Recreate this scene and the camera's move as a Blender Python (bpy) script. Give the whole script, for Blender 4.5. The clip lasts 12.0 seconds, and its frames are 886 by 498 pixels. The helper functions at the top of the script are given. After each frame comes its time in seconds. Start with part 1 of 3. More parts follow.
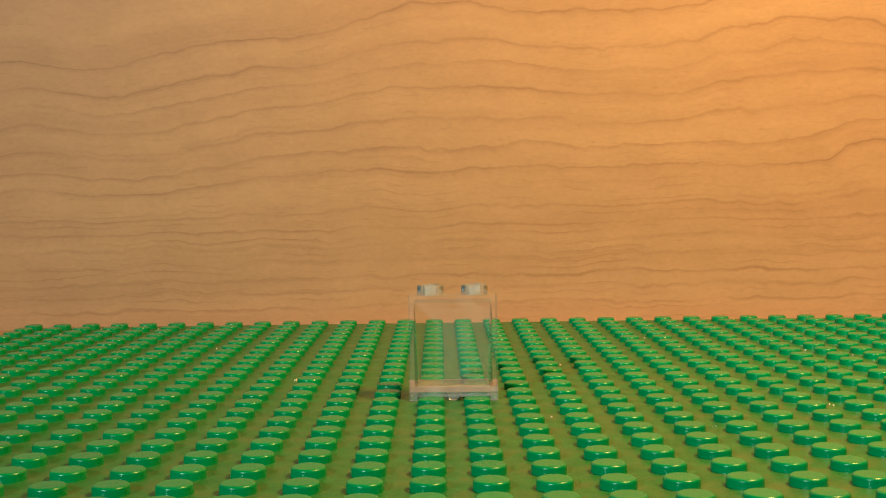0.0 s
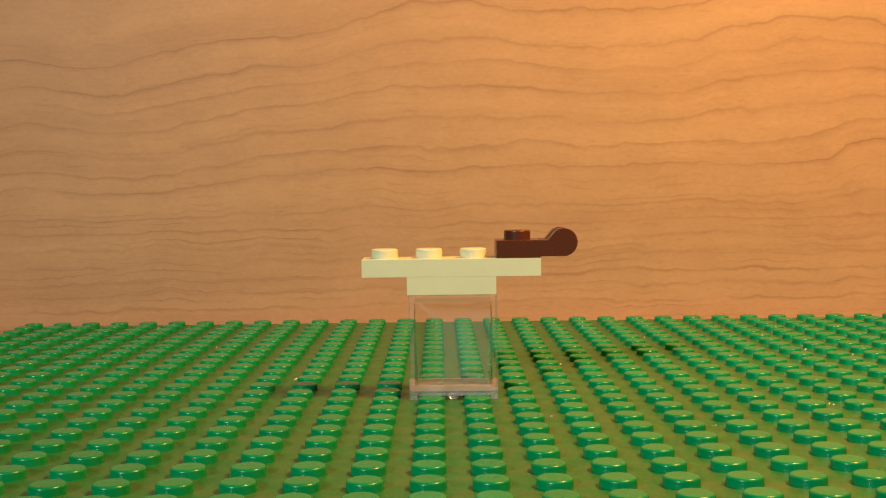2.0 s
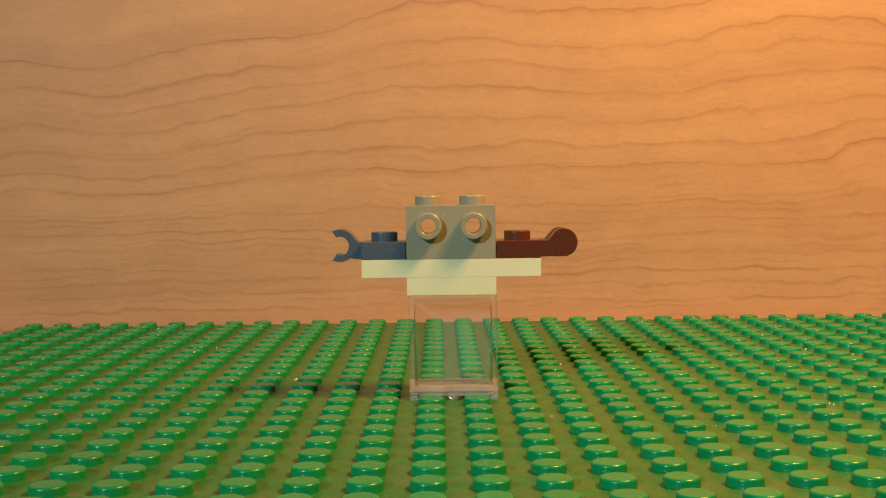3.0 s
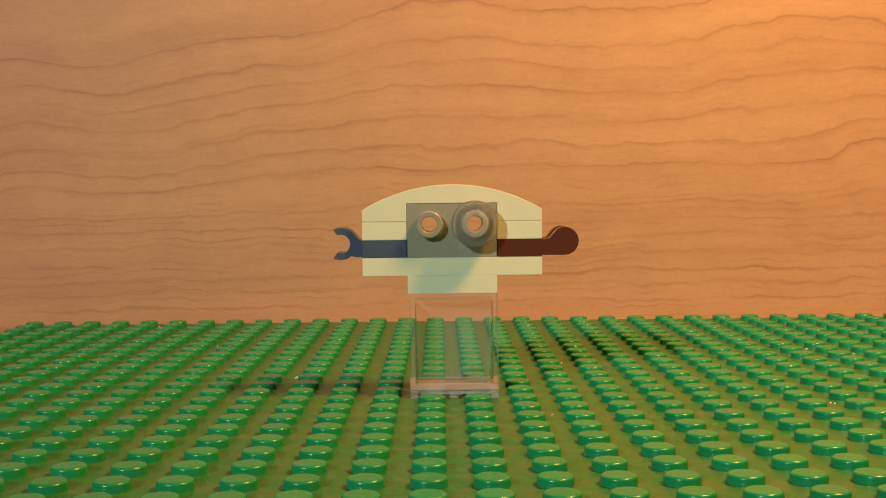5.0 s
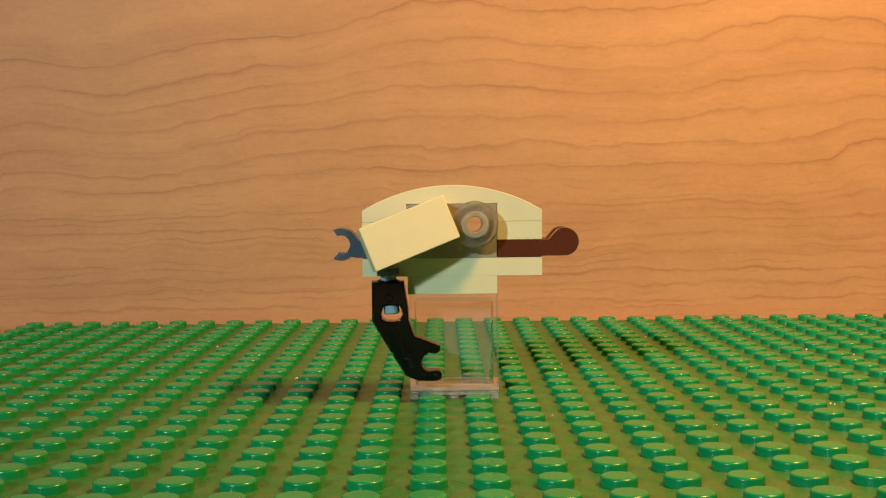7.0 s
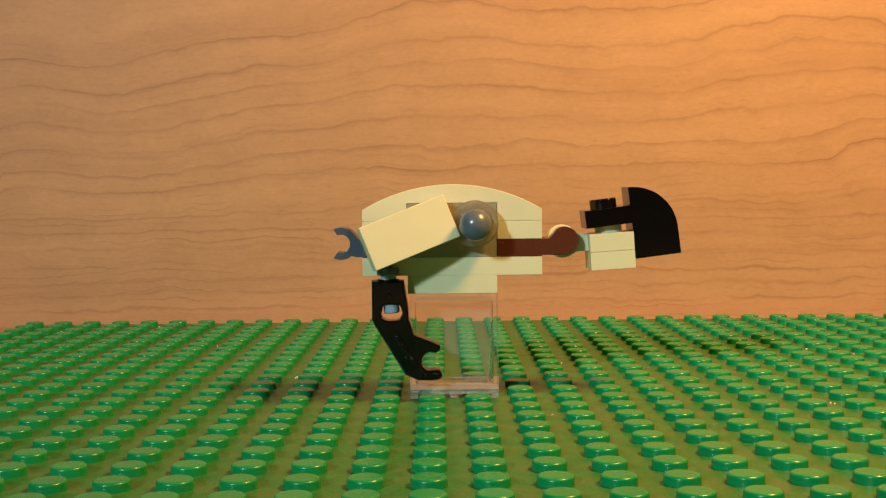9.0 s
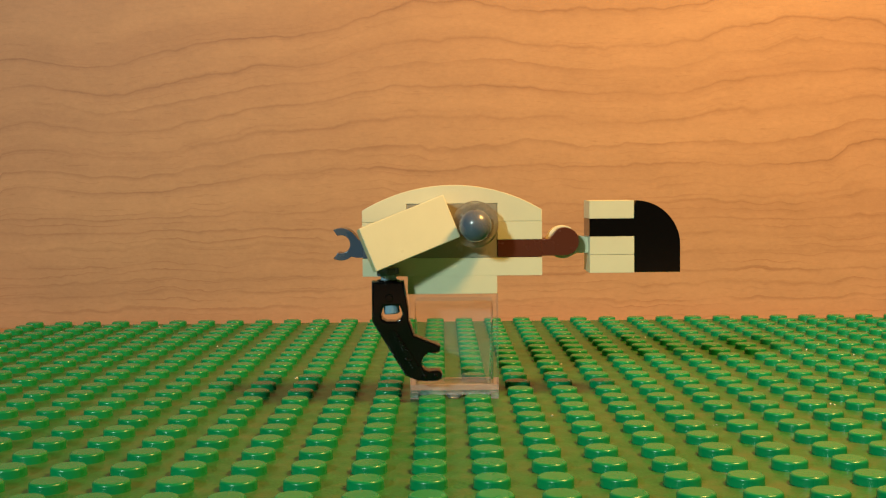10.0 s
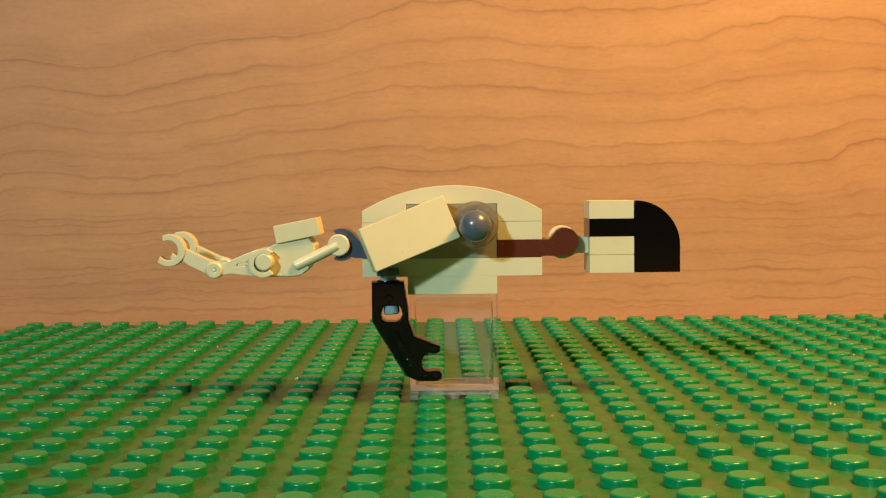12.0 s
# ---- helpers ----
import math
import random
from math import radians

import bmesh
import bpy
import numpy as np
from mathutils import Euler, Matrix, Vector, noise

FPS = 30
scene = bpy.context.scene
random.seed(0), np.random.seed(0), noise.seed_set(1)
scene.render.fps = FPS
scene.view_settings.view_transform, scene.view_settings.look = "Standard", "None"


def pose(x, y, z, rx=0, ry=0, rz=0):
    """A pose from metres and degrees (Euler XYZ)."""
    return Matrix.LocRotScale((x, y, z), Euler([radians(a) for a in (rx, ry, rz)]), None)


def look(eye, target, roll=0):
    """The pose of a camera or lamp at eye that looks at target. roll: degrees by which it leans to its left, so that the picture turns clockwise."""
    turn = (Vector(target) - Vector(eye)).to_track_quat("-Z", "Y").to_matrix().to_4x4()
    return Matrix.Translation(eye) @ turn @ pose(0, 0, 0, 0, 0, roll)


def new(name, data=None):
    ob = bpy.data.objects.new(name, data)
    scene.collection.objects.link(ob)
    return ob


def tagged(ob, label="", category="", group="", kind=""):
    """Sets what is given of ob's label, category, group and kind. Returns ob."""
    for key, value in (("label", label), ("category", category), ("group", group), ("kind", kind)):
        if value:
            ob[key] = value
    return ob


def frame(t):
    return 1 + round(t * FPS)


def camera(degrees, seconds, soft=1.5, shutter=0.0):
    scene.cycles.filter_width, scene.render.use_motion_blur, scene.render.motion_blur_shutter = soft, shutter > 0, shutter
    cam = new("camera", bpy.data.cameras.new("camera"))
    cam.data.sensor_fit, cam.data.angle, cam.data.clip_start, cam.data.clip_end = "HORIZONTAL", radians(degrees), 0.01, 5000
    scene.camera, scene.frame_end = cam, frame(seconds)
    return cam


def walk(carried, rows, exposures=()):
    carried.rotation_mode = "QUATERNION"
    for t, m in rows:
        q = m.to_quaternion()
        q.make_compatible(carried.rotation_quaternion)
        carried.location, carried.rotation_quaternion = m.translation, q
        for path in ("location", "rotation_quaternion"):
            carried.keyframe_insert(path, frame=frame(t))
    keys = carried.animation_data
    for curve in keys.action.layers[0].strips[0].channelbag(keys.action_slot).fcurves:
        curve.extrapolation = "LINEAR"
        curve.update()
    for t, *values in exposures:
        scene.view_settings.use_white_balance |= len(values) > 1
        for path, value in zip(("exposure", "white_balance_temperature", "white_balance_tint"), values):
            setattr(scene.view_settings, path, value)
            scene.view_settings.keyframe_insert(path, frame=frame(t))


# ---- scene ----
MM = 0.001                       # the model is dimensioned in millimetres: 8 mm stud pitch, 3.2 mm plates

# ---- camera ----
cam = camera(42.353, 12.0, soft=1.25)


def cam_pose(x, y, z, yaw, pitch, roll):
    """Eye in millimetres; yaw to the right, pitch up, roll in degrees."""
    return pose(x * MM, y * MM, z * MM, 90 + pitch, 0, -yaw) @ pose(0, 0, 0, 0, 0, -roll)


walk(cam, [
    (0.0, cam_pose(1.875, -206.51, 38.248, 0.146, -3.019, 0.722)),
    (0.5, cam_pose(1.875, -206.51, 38.272, 0.128, -3.114, 0.686)),
    (1.0, cam_pose(1.875, -206.51, 38.186, 0.122, -3.074, 0.654)),
    (1.5, cam_pose(1.875, -206.51, 38.314, 0.127, -3.085, 0.672)),
    (2.0, cam_pose(1.875, -206.51, 38.206, 0.138, -3.058, 0.672)),
    (2.5, cam_pose(1.875, -206.51, 38.212, 0.142, -3.049, 0.711)),
    (3.0, cam_pose(1.875, -206.51, 38.210, 0.139, -3.048, 0.718)),
    (5.0, cam_pose(1.875, -206.51, 37.869, 0.086, -3.038, 0.596)),
    (5.5, cam_pose(1.875, -206.51, 37.947, 0.087, -3.025, 0.568)),
    (6.0, cam_pose(1.875, -206.51, 37.915, 0.111, -2.992, 0.643)),
    (6.5, cam_pose(1.875, -206.51, 37.803, 0.095, -2.975, 0.618)),
    (7.0, cam_pose(1.875, -206.51, 37.943, 0.085, -3.026, 0.596)),
    (9.0, cam_pose(1.875, -206.51, 37.786, 0.084, -3.019, 0.580)),
    (9.5, cam_pose(1.875, -206.51, 37.649, 0.070, -3.004, 0.547)),
    (10.0, cam_pose(1.875, -206.51, 37.908, 0.081, -3.020, 0.538)),
    (10.5, cam_pose(1.875, -206.51, 37.952, 0.103, -3.033, 0.605)),
    (11.0, cam_pose(1.875, -206.51, 37.890, 0.080, -3.010, 0.573)),
    (11.5, cam_pose(1.875, -206.51, 38.173, 0.097, -3.080, 0.593)),
    (12.0, cam_pose(1.875, -206.51, 37.936, 0.085, -3.013, 0.591)),
], exposures=[(0, 0.11, 6020, -13.3), (0.4, 0.09, 6050, -12.3), (0.5, 0.06, 6180, -6.3), (2, 0.04, 6290, -3.3), (3, 0.02, 6350, 0.7), (5, -0.03, 6560, 5.7),
              (6, -0.03, 6560, 5.2), (6.5, 0.02, 6450, 1.2), (9, 0.02, 6430, -0.3), (10.5, 0.02, 6400, -1.3), (11, -0.05, 6550, 4.7), (11.5, 0.03, 6400, -1.8), (12, 0.03, 6390, -2.3)])

# ---- light ----
world = bpy.data.worlds.new("room_air")
scene.world = world
world.use_nodes = True
world.node_tree.nodes["Background"].inputs[0].default_value = (0.9, 0.95, 1.0, 1)
world.node_tree.nodes["Background"].inputs[1].default_value = 0.25


def area_lamp(name, eye, target, size, watts, colour):
    data = bpy.data.lights.new(name, "AREA")
    data.shape, data.size, data.energy, data.color = "DISK", size * MM, watts, colour
    ob = new(name, data)
    ob.matrix_world = look([c * MM for c in eye], [c * MM for c in target])
    return ob


area_lamp("warm_desk_lamp", (148, -62, 238), (0, 30, 20), 64, 1.60, (1.0, 0.475, 0.125))
room_lamp = bpy.data.lights.new("room_lamp", "SPOT")           # an unseen lamp across the room, aimed past the model
# The narrow soft cone is added only to dim the left side.
room_lamp.spot_size, room_lamp.spot_blend, room_lamp.shadow_soft_size = radians(31), 1.0, 75 * MM
room_lamp.energy, room_lamp.color = 84.0, (0.83, 1.0, 0.945)
new("room_lamp", room_lamp).matrix_world = look((-0.846, -1.467, 0.756), (0.110, 0.0, 0.02))


# ---- materials ----
class Nodes:
    """A short hand for building a node material."""

    def __init__(self, name):
        self.mat = bpy.data.materials.new(name)
        self.mat.use_nodes = True
        self.tree = self.mat.node_tree
        self.bsdf = self.tree.nodes["Principled BSDF"]

    def add(self, kind, **values):
        node = self.tree.nodes.new(kind)
        for key, value in values.items():
            node.inputs[key.replace("_", " ")].default_value = value
        return node

    def link(self, a, b):
        self.tree.links.new(a, b)

    def ramp(self, factor, stops):
        node = self.tree.nodes.new("ShaderNodeValToRGB")
        while len(node.color_ramp.elements) < len(stops):
            node.color_ramp.elements.new(0.5)
        for e, (p, c) in zip(node.color_ramp.elements, stops):
            e.position, e.color = p, (*c, 1)
        self.link(factor, node.inputs[0])
        return node.outputs[0]

    def mix(self, factor, a, b, blend="MIX"):
        node = self.tree.nodes.new("ShaderNodeMix")
        node.data_type, node.blend_type = "RGBA", blend
        for socket, value in ((0, factor), (6, a), (7, b)):
            if hasattr(value, "links"):
                self.link(value, node.inputs[socket])
            else:
                node.inputs[socket].default_value = value if socket == 0 else (*value, 1)
        return node.outputs[2]

    def math(self, op, a, b=0.0, c=0.0):
        node = self.tree.nodes.new("ShaderNodeMath")
        node.operation = op
        for socket, value in enumerate((a, b, c)):
            if hasattr(value, "links"):
                self.link(value, node.inputs[socket])
            else:
                node.inputs[socket].default_value = value
        return node.outputs[0]


def plastic(name, colour, rough=0.22, wear_shade=0.10, vary=0.04, gloss=1.53, grain=0.05, dirt=None):
    """Moulded ABS: slightly uneven gloss, hairline scuffs, small changes of tone from piece to piece."""
    n = Nodes(name)
    where = n.add("ShaderNodeTexCoord").outputs["Object"]
    cloud = n.add("ShaderNodeTexNoise", Scale=260.0, Detail=4.0)
    n.link(where, cloud.inputs["Vector"])
    fine = n.add("ShaderNodeTexNoise", Scale=2600.0, Detail=3.0)
    n.link(where, fine.inputs["Vector"])
    info = n.add("ShaderNodeObjectInfo").outputs["Random"]
    dark = tuple(c * (1 - wear_shade) for c in colour)
    light = tuple(min(1, c * (1 + vary) + 0.004) for c in colour)
    tone = n.mix(n.math("MULTIPLY", cloud.outputs["Fac"], 0.7), light, dark)
    speck = n.ramp(fine.outputs["Fac"], [(0.35, (1 - grain, 1 - grain, 1 - grain)), (0.65, (1, 1, 1))])
    tone = n.mix(0.8 if grain > 0.2 else 0.15, tone, n.mix(1.0, tone, speck, "MULTIPLY"))
    if dirt:
        film = n.add("ShaderNodeTexNoise", Scale=190.0, Detail=6.0, Roughness=0.68)
        n.link(where, film.inputs["Vector"])
        tone = n.mix(n.ramp(film.outputs["Fac"], [(0.46, (0, 0, 0)), (0.66, (0.8, 0.8, 0.8))]), tone, dirt)
    piece = n.mix(info, (1 - vary, 1 - vary, 1 - vary), (1, 1, 1))
    n.link(n.mix(1.0, tone, piece, "MULTIPLY"), n.bsdf.inputs["Base Color"])
    n.link(n.math("MULTIPLY_ADD", cloud.outputs["Fac"], 0.22, rough - 0.08), n.bsdf.inputs["Roughness"])
    bump = n.add("ShaderNodeBump", Strength=grain if grain > 0.2 else 0.4 * grain, Distance=0.0001)
    n.link(fine.outputs["Fac"], bump.inputs["Height"])
    n.link(bump.outputs[0], n.bsdf.inputs["Normal"])
    n.bsdf.inputs["IOR"].default_value = gloss
    return n.mat


def clear_plastic(name, tint=(0.91, 0.94, 0.93), clarity=0.982):
    n = Nodes(name)
    n.bsdf.inputs["Base Color"].default_value = (*tint, 1)
    n.bsdf.inputs["Transmission Weight"].default_value = clarity
    n.bsdf.inputs["IOR"].default_value = 1.5
    where = n.add("ShaderNodeTexCoord").outputs["Object"]
    cloud = n.add("ShaderNodeTexNoise", Scale=420.0, Detail=4.0)
    n.link(where, cloud.inputs["Vector"])
    n.link(n.math("MULTIPLY_ADD", cloud.outputs["Fac"], 0.02, 0.0), n.bsdf.inputs["Roughness"])
    return n.mat


def clear_sheet(name, tint, haze, haze_colour=(0.75, 0.74, 0.72), rough=0.04, gloss_index=1.45):
    """Thin clear moulding: light passes straight through, the surface mirrors by Fresnel, and a pale haze is put into
    its colour.
    """
    n = Nodes(name)
    through_it = n.add("ShaderNodeBsdfTransparent")
    through_it.inputs[0].default_value = (*tint, 1)
    scatter = n.add("ShaderNodeBsdfDiffuse")
    scatter.inputs[0].default_value = (*haze_colour, 1)
    gloss = n.add("ShaderNodeBsdfGlossy")
    gloss.inputs["Roughness"].default_value = rough
    # Mirror colour is cooled so that the reflected wood looks greyer.
    gloss.inputs["Color"].default_value = (0.80, 0.86, 0.95, 1)
    where = n.add("ShaderNodeTexCoord").outputs["Object"]
    cloud = n.add("ShaderNodeTexNoise", Scale=420.0, Detail=5.0)
    n.link(where, cloud.inputs["Vector"])
    body = n.add("ShaderNodeMixShader")
    n.link(n.math("MULTIPLY", cloud.outputs["Fac"], 2 * haze), body.inputs[0])
    n.link(through_it.outputs[0], body.inputs[1])
    n.link(scatter.outputs[0], body.inputs[2])
    skin = n.add("ShaderNodeMixShader")
    fresnel = n.add("ShaderNodeFresnel", IOR=gloss_index)
    n.link(fresnel.outputs[0], skin.inputs[0])
    n.link(body.outputs[0], skin.inputs[1])
    n.link(gloss.outputs[0], skin.inputs[2])
    n.tree.nodes.remove(n.bsdf)
    n.link(skin.outputs[0], n.tree.nodes["Material Output"].inputs["Surface"])
    return n.mat


def maple():
    """Maple laminate: pale ground, dark wavy growth lines that swell and dip together, dense straight lines low down, short pores."""
    n = Nodes("maple_laminate")
    sep = n.add("ShaderNodeSeparateXYZ")
    n.link(n.add("ShaderNodeTexCoord").outputs["Object"], sep.inputs[0])
    x, z = sep.outputs[0], sep.outputs[2]

    def vec(sx, sz, seed=0.0):
        c = n.add("ShaderNodeCombineXYZ")
        n.link(n.math("MULTIPLY", x, sx), c.inputs[0])
        n.link(n.math("MULTIPLY", z, sz), c.inputs[2])
        c.inputs[1].default_value = seed
        return c.outputs[0]

    def noise_of(v, scale=1.0, detail=3.0, rough=0.55):
        t = n.add("ShaderNodeTexNoise", Scale=scale, Detail=detail, Roughness=rough)
        n.link(v, t.inputs["Vector"])
        return t.outputs["Fac"]

    def swell(points):
        """Height of a growth line in metres along the board; points are (share of the board's middle 260 mm, millimetres)."""
        node = n.add("ShaderNodeFloatCurve")
        curve = node.mapping.curves[0]
        while len(curve.points) < len(points):
            curve.points.new(0.5, 0.5)
        for p, (u, h) in zip(curve.points, points):
            p.location = (u, 0.5 + h / 60)
        node.mapping.update()
        n.link(n.math("MULTIPLY_ADD", x, 1 / 0.2576, 0.49), node.inputs["Value"])
        return n.math("MULTIPLY_ADD", node.outputs[0], 0.060, -0.030)

    high = swell([(0.0, -15.6), (0.03, -15.6), (0.10, -18.0), (0.13, -17.3), (0.17, -13.4), (0.29, -9.7), (0.36, -8.2), (0.41, -3.5), (0.47, 0.0),
                  (0.55, -0.6), (0.60, -2.7), (0.70, -3.6), (0.78, -3.0), (0.82, 1.0), (0.86, 1.6), (0.90, 4.3), (0.96, 2.5), (1.0, 0.4)])
    low = swell([(0.0, -10.3), (0.03, -5.6), (0.065, -6.5), (0.13, -10.5), (0.19, -10.2), (0.215, -6.9), (0.26, -5.0), (0.29, -2.3), (0.35, -0.5),
                 (0.47, 0.4), (0.49, -0.7), (0.55, 0.7), (0.63, 0.8), (0.66, -0.8), (0.80, -0.7), (0.88, -1.1), (0.93, 0.7), (0.965, 4.6), (1.0, 5.6)])

    def between(lo, hi):
        node = n.add("ShaderNodeMapRange")
        node.interpolation_type = "LINEAR"
        n.link(z, node.inputs["Value"])
        node.inputs["From Min"].default_value, node.inputs["From Max"].default_value = lo, hi
        return node.outputs[0]

    up, top = between(0.026, 0.050), between(0.050, 0.081)
    warp = n.math("ADD", n.math("MULTIPLY", n.math("MULTIPLY", low, up), n.math("SUBTRACT", 1.0, top)), n.math("MULTIPLY", high, top))
    wavy = noise_of(vec(46, 60, 7.7), 1.0, 2.0)
    small = noise_of(vec(150, 180, 4.2), 1.0, 2.5)
    level = n.math("SUBTRACT", z, warp)
    level = n.math("MULTIPLY_ADD", x, -0.012, level)
    level = n.math("ADD", level, n.math("MULTIPLY_ADD", wavy, 0.0052, -0.0026))
    level = n.math("ADD", level, n.math("MULTIPLY_ADD", small, 0.0027, -0.00135))

    def along(per_metre, seed, stretch, detail=2.0):
        c = n.add("ShaderNodeCombineXYZ")
        n.link(n.math("MULTIPLY", x, stretch), c.inputs[0])
        c.inputs[1].default_value = seed
        n.link(n.math("MULTIPLY", level, per_metre), c.inputs[2])
        return noise_of(c.outputs[0], 1.0, detail, 0.6)

    def lines(heights, above, below, tail):
        """Thin dark lines at heights in millimetres, with a soft shade on their lower side."""
        stops = []
        for h, amount in heights:
            stops += [(h - below, 0.0), (h - 0.25, tail * amount), (h, amount), (h + above, 0.0)]
        stops = sorted((p / 110.0, (a, a, a)) for p, a in stops)
        return n.ramp(n.math("MULTIPLY", level, 1 / 0.110), stops)

    def rings(per_metre, seed, jitter):
        phase = n.math("FRACT", n.math("MULTIPLY_ADD", along(per_metre * 0.6, seed, 2.0), jitter, n.math("MULTIPLY", level, per_metre)))
        return phase, n.ramp(phase, [(0.0, (0, 0, 0)), (0.62, (0.04, 0.04, 0.04)), (0.83, (0.32, 0.32, 0.32)), (0.92, (0.92, 0.92, 0.92)), (0.975, (0.25, 0.25, 0.25)), (1.0, (0, 0, 0))])

    base = n.ramp(along(90, 1.0, 4), [(0.3, (0.376, 0.206, 0.108)), (0.7, (0.436, 0.250, 0.132))])
    strong = lines([(43.8, 0.85), (50.1, 1.0), (58.1, 0.7), (67.1, 0.75), (74.6, 0.65), (81.3, 0.95), (91.5, 0.9)], 0.50, 1.5, 0.42)
    thin = lines([(4.2, 0.9), (9.0, 0.7), (12.9, 0.9), (17.9, 0.8), (22.6, 0.8), (27.4, 0.9), (32.6, 0.7)], 0.30, 0.8, 0.5)
    phase, fine = rings(400.0, 9.0, 1.9)
    keep = n.ramp(along(60, 11.0, 26), [(0.34, (0.22, 0.22, 0.22)), (0.62, (1, 1, 1))])
    keep_thin = n.ramp(along(90, 13.0, 34), [(0.38, (0.15, 0.15, 0.15)), (0.60, (1, 1, 1))])
    keep_fine = n.ramp(along(110, 15.0, 34), [(0.42, (0.0, 0.0, 0.0)), (0.64, (1, 1, 1))])
    tone = n.mix(n.math("MULTIPLY", n.math("MULTIPLY", strong, keep), 0.74), base, (0.190, 0.080, 0.036))
    tone = n.mix(n.math("MULTIPLY", n.math("MULTIPLY", thin, keep_thin), 0.54), tone, (0.190, 0.080, 0.036))
    tone = n.mix(n.math("MULTIPLY", n.math("MULTIPLY", fine, keep_fine), n.math("MULTIPLY_ADD", up, -0.42, 0.62)), tone, (0.22, 0.090, 0.040))
    flecks = n.ramp(noise_of(vec(120, 950, 2.0), 1.0, 4.0, 0.62), [(0.60, (0, 0, 0)), (0.74, (1, 1, 1))])
    tone = n.mix(n.math("MULTIPLY", flecks, 0.32), tone, (0.20, 0.085, 0.038))
    mottle = n.ramp(noise_of(vec(60, 110, 21.0), 1.0, 9.0, 0.78), [(0.3, (0.89, 0.88, 0.87)), (0.7, (1.07, 1.07, 1.07))])
    tone = n.mix(1.0, tone, mottle, "MULTIPLY")
    speckle = n.ramp(noise_of(vec(520, 1100, 33.0), 1.0, 3.0, 0.7), [(0.3, (0.94, 0.935, 0.93)), (0.7, (1.04, 1.04, 1.04))])
    tone = n.mix(1.0, tone, speckle, "MULTIPLY")
    n.link(tone, n.bsdf.inputs["Base Color"])
    n.bsdf.inputs["Roughness"].default_value = 0.55
    bump = n.add("ShaderNodeBump", Strength=0.05, Distance=0.0002)
    n.link(phase, bump.inputs["Height"])
    n.link(bump.outputs[0], n.bsdf.inputs["Normal"])
    return n.mat


def plain(name, colour, rough=0.8):
    n = Nodes(name)
    t = n.add("ShaderNodeTexNoise", Scale=6.0, Detail=5.0)
    n.link(n.add("ShaderNodeTexCoord").outputs["Object"], t.inputs["Vector"])
    n.link(n.mix(t.outputs["Fac"], tuple(c * 0.9 for c in colour), colour), n.bsdf.inputs["Base Color"])
    n.bsdf.inputs["Roughness"].default_value = rough
    return n.mat


GREEN = plastic("green_abs", (0.009, 0.235, 0.076), rough=0.23, wear_shade=0.32, vary=0.14, gloss=1.43)
# Strong mottled darkening puts the shade between studs into the worn sheet's colour.
GREEN_SHEET = plastic("green_abs_worn_shaded", (0.034, 0.205, 0.046), rough=0.36, wear_shade=0.60, vary=0.14, gloss=1.36, grain=0.5, dirt=(0.085, 0.135, 0.045))
CREAM = plastic("cream_abs", (0.675, 0.645, 0.455), rough=0.30)
BROWN = plastic("reddish_brown_abs", (0.085, 0.020, 0.010))
GREY = plastic("sage_grey_abs", (0.27, 0.25, 0.19))
SLATE = plastic("slate_blue_abs", (0.058, 0.082, 0.130))
BLUE = plastic("pale_blue_abs", (0.25, 0.38, 0.52))
BLACK = plastic("black_abs", (0.0012, 0.001, 0.001), rough=0.10, gloss=1.38)
PEARL = plastic("dark_pearl_grey", (0.088, 0.108, 0.15), rough=0.24)
PANE = clear_sheet("clear_pane", (0.985, 0.99, 0.985), 0.06, (0.62, 0.70, 0.70), gloss_index=1.2)
SIDE = clear_sheet("clear_side_wall", (0.985, 0.985, 0.985), 0.04, (0.70, 0.74, 0.76), gloss_index=1.03)
SLAB = clear_sheet("clear_slab", (0.93, 0.93, 0.94), 0.20, (0.74, 0.74, 0.77), gloss_index=1.22)
FOOT = clear_sheet("clear_foot", (0.95, 0.96, 0.97), 0.22, (0.70, 0.70, 0.73))
MILKY = clear_plastic("milky_polycarbonate", (0.95, 0.93, 0.89), 0.92)
HAZY = clear_plastic("hazy_polycarbonate", (0.88, 0.82, 0.72), 0.75)
WEDGE = clear_plastic("clear_polycarbonate_wedge", (0.66, 0.72, 0.69), 0.98)
WOOD = maple()
PAINT = plain("wall_paint", (0.16, 0.145, 0.13))
DUST = plain("pale_dust", (0.75, 0.7, 0.6))


# ---- mesh helpers, in millimetres ----
def part(name, bm, material, parent=None, label="", smooth=35):
    """Links a bmesh, drawn in millimetres, as one mesh object."""
    bmesh.ops.scale(bm, vec=(MM, MM, MM), verts=bm.verts)
    mesh = bpy.data.meshes.new(name)
    bm.to_mesh(mesh)
    bm.free()
    mesh.materials.append(material)
    even_normals(mesh, smooth)
    ob = new(name, mesh)
    ob.parent = parent
    if label:
        tagged(ob, label)
    return ob


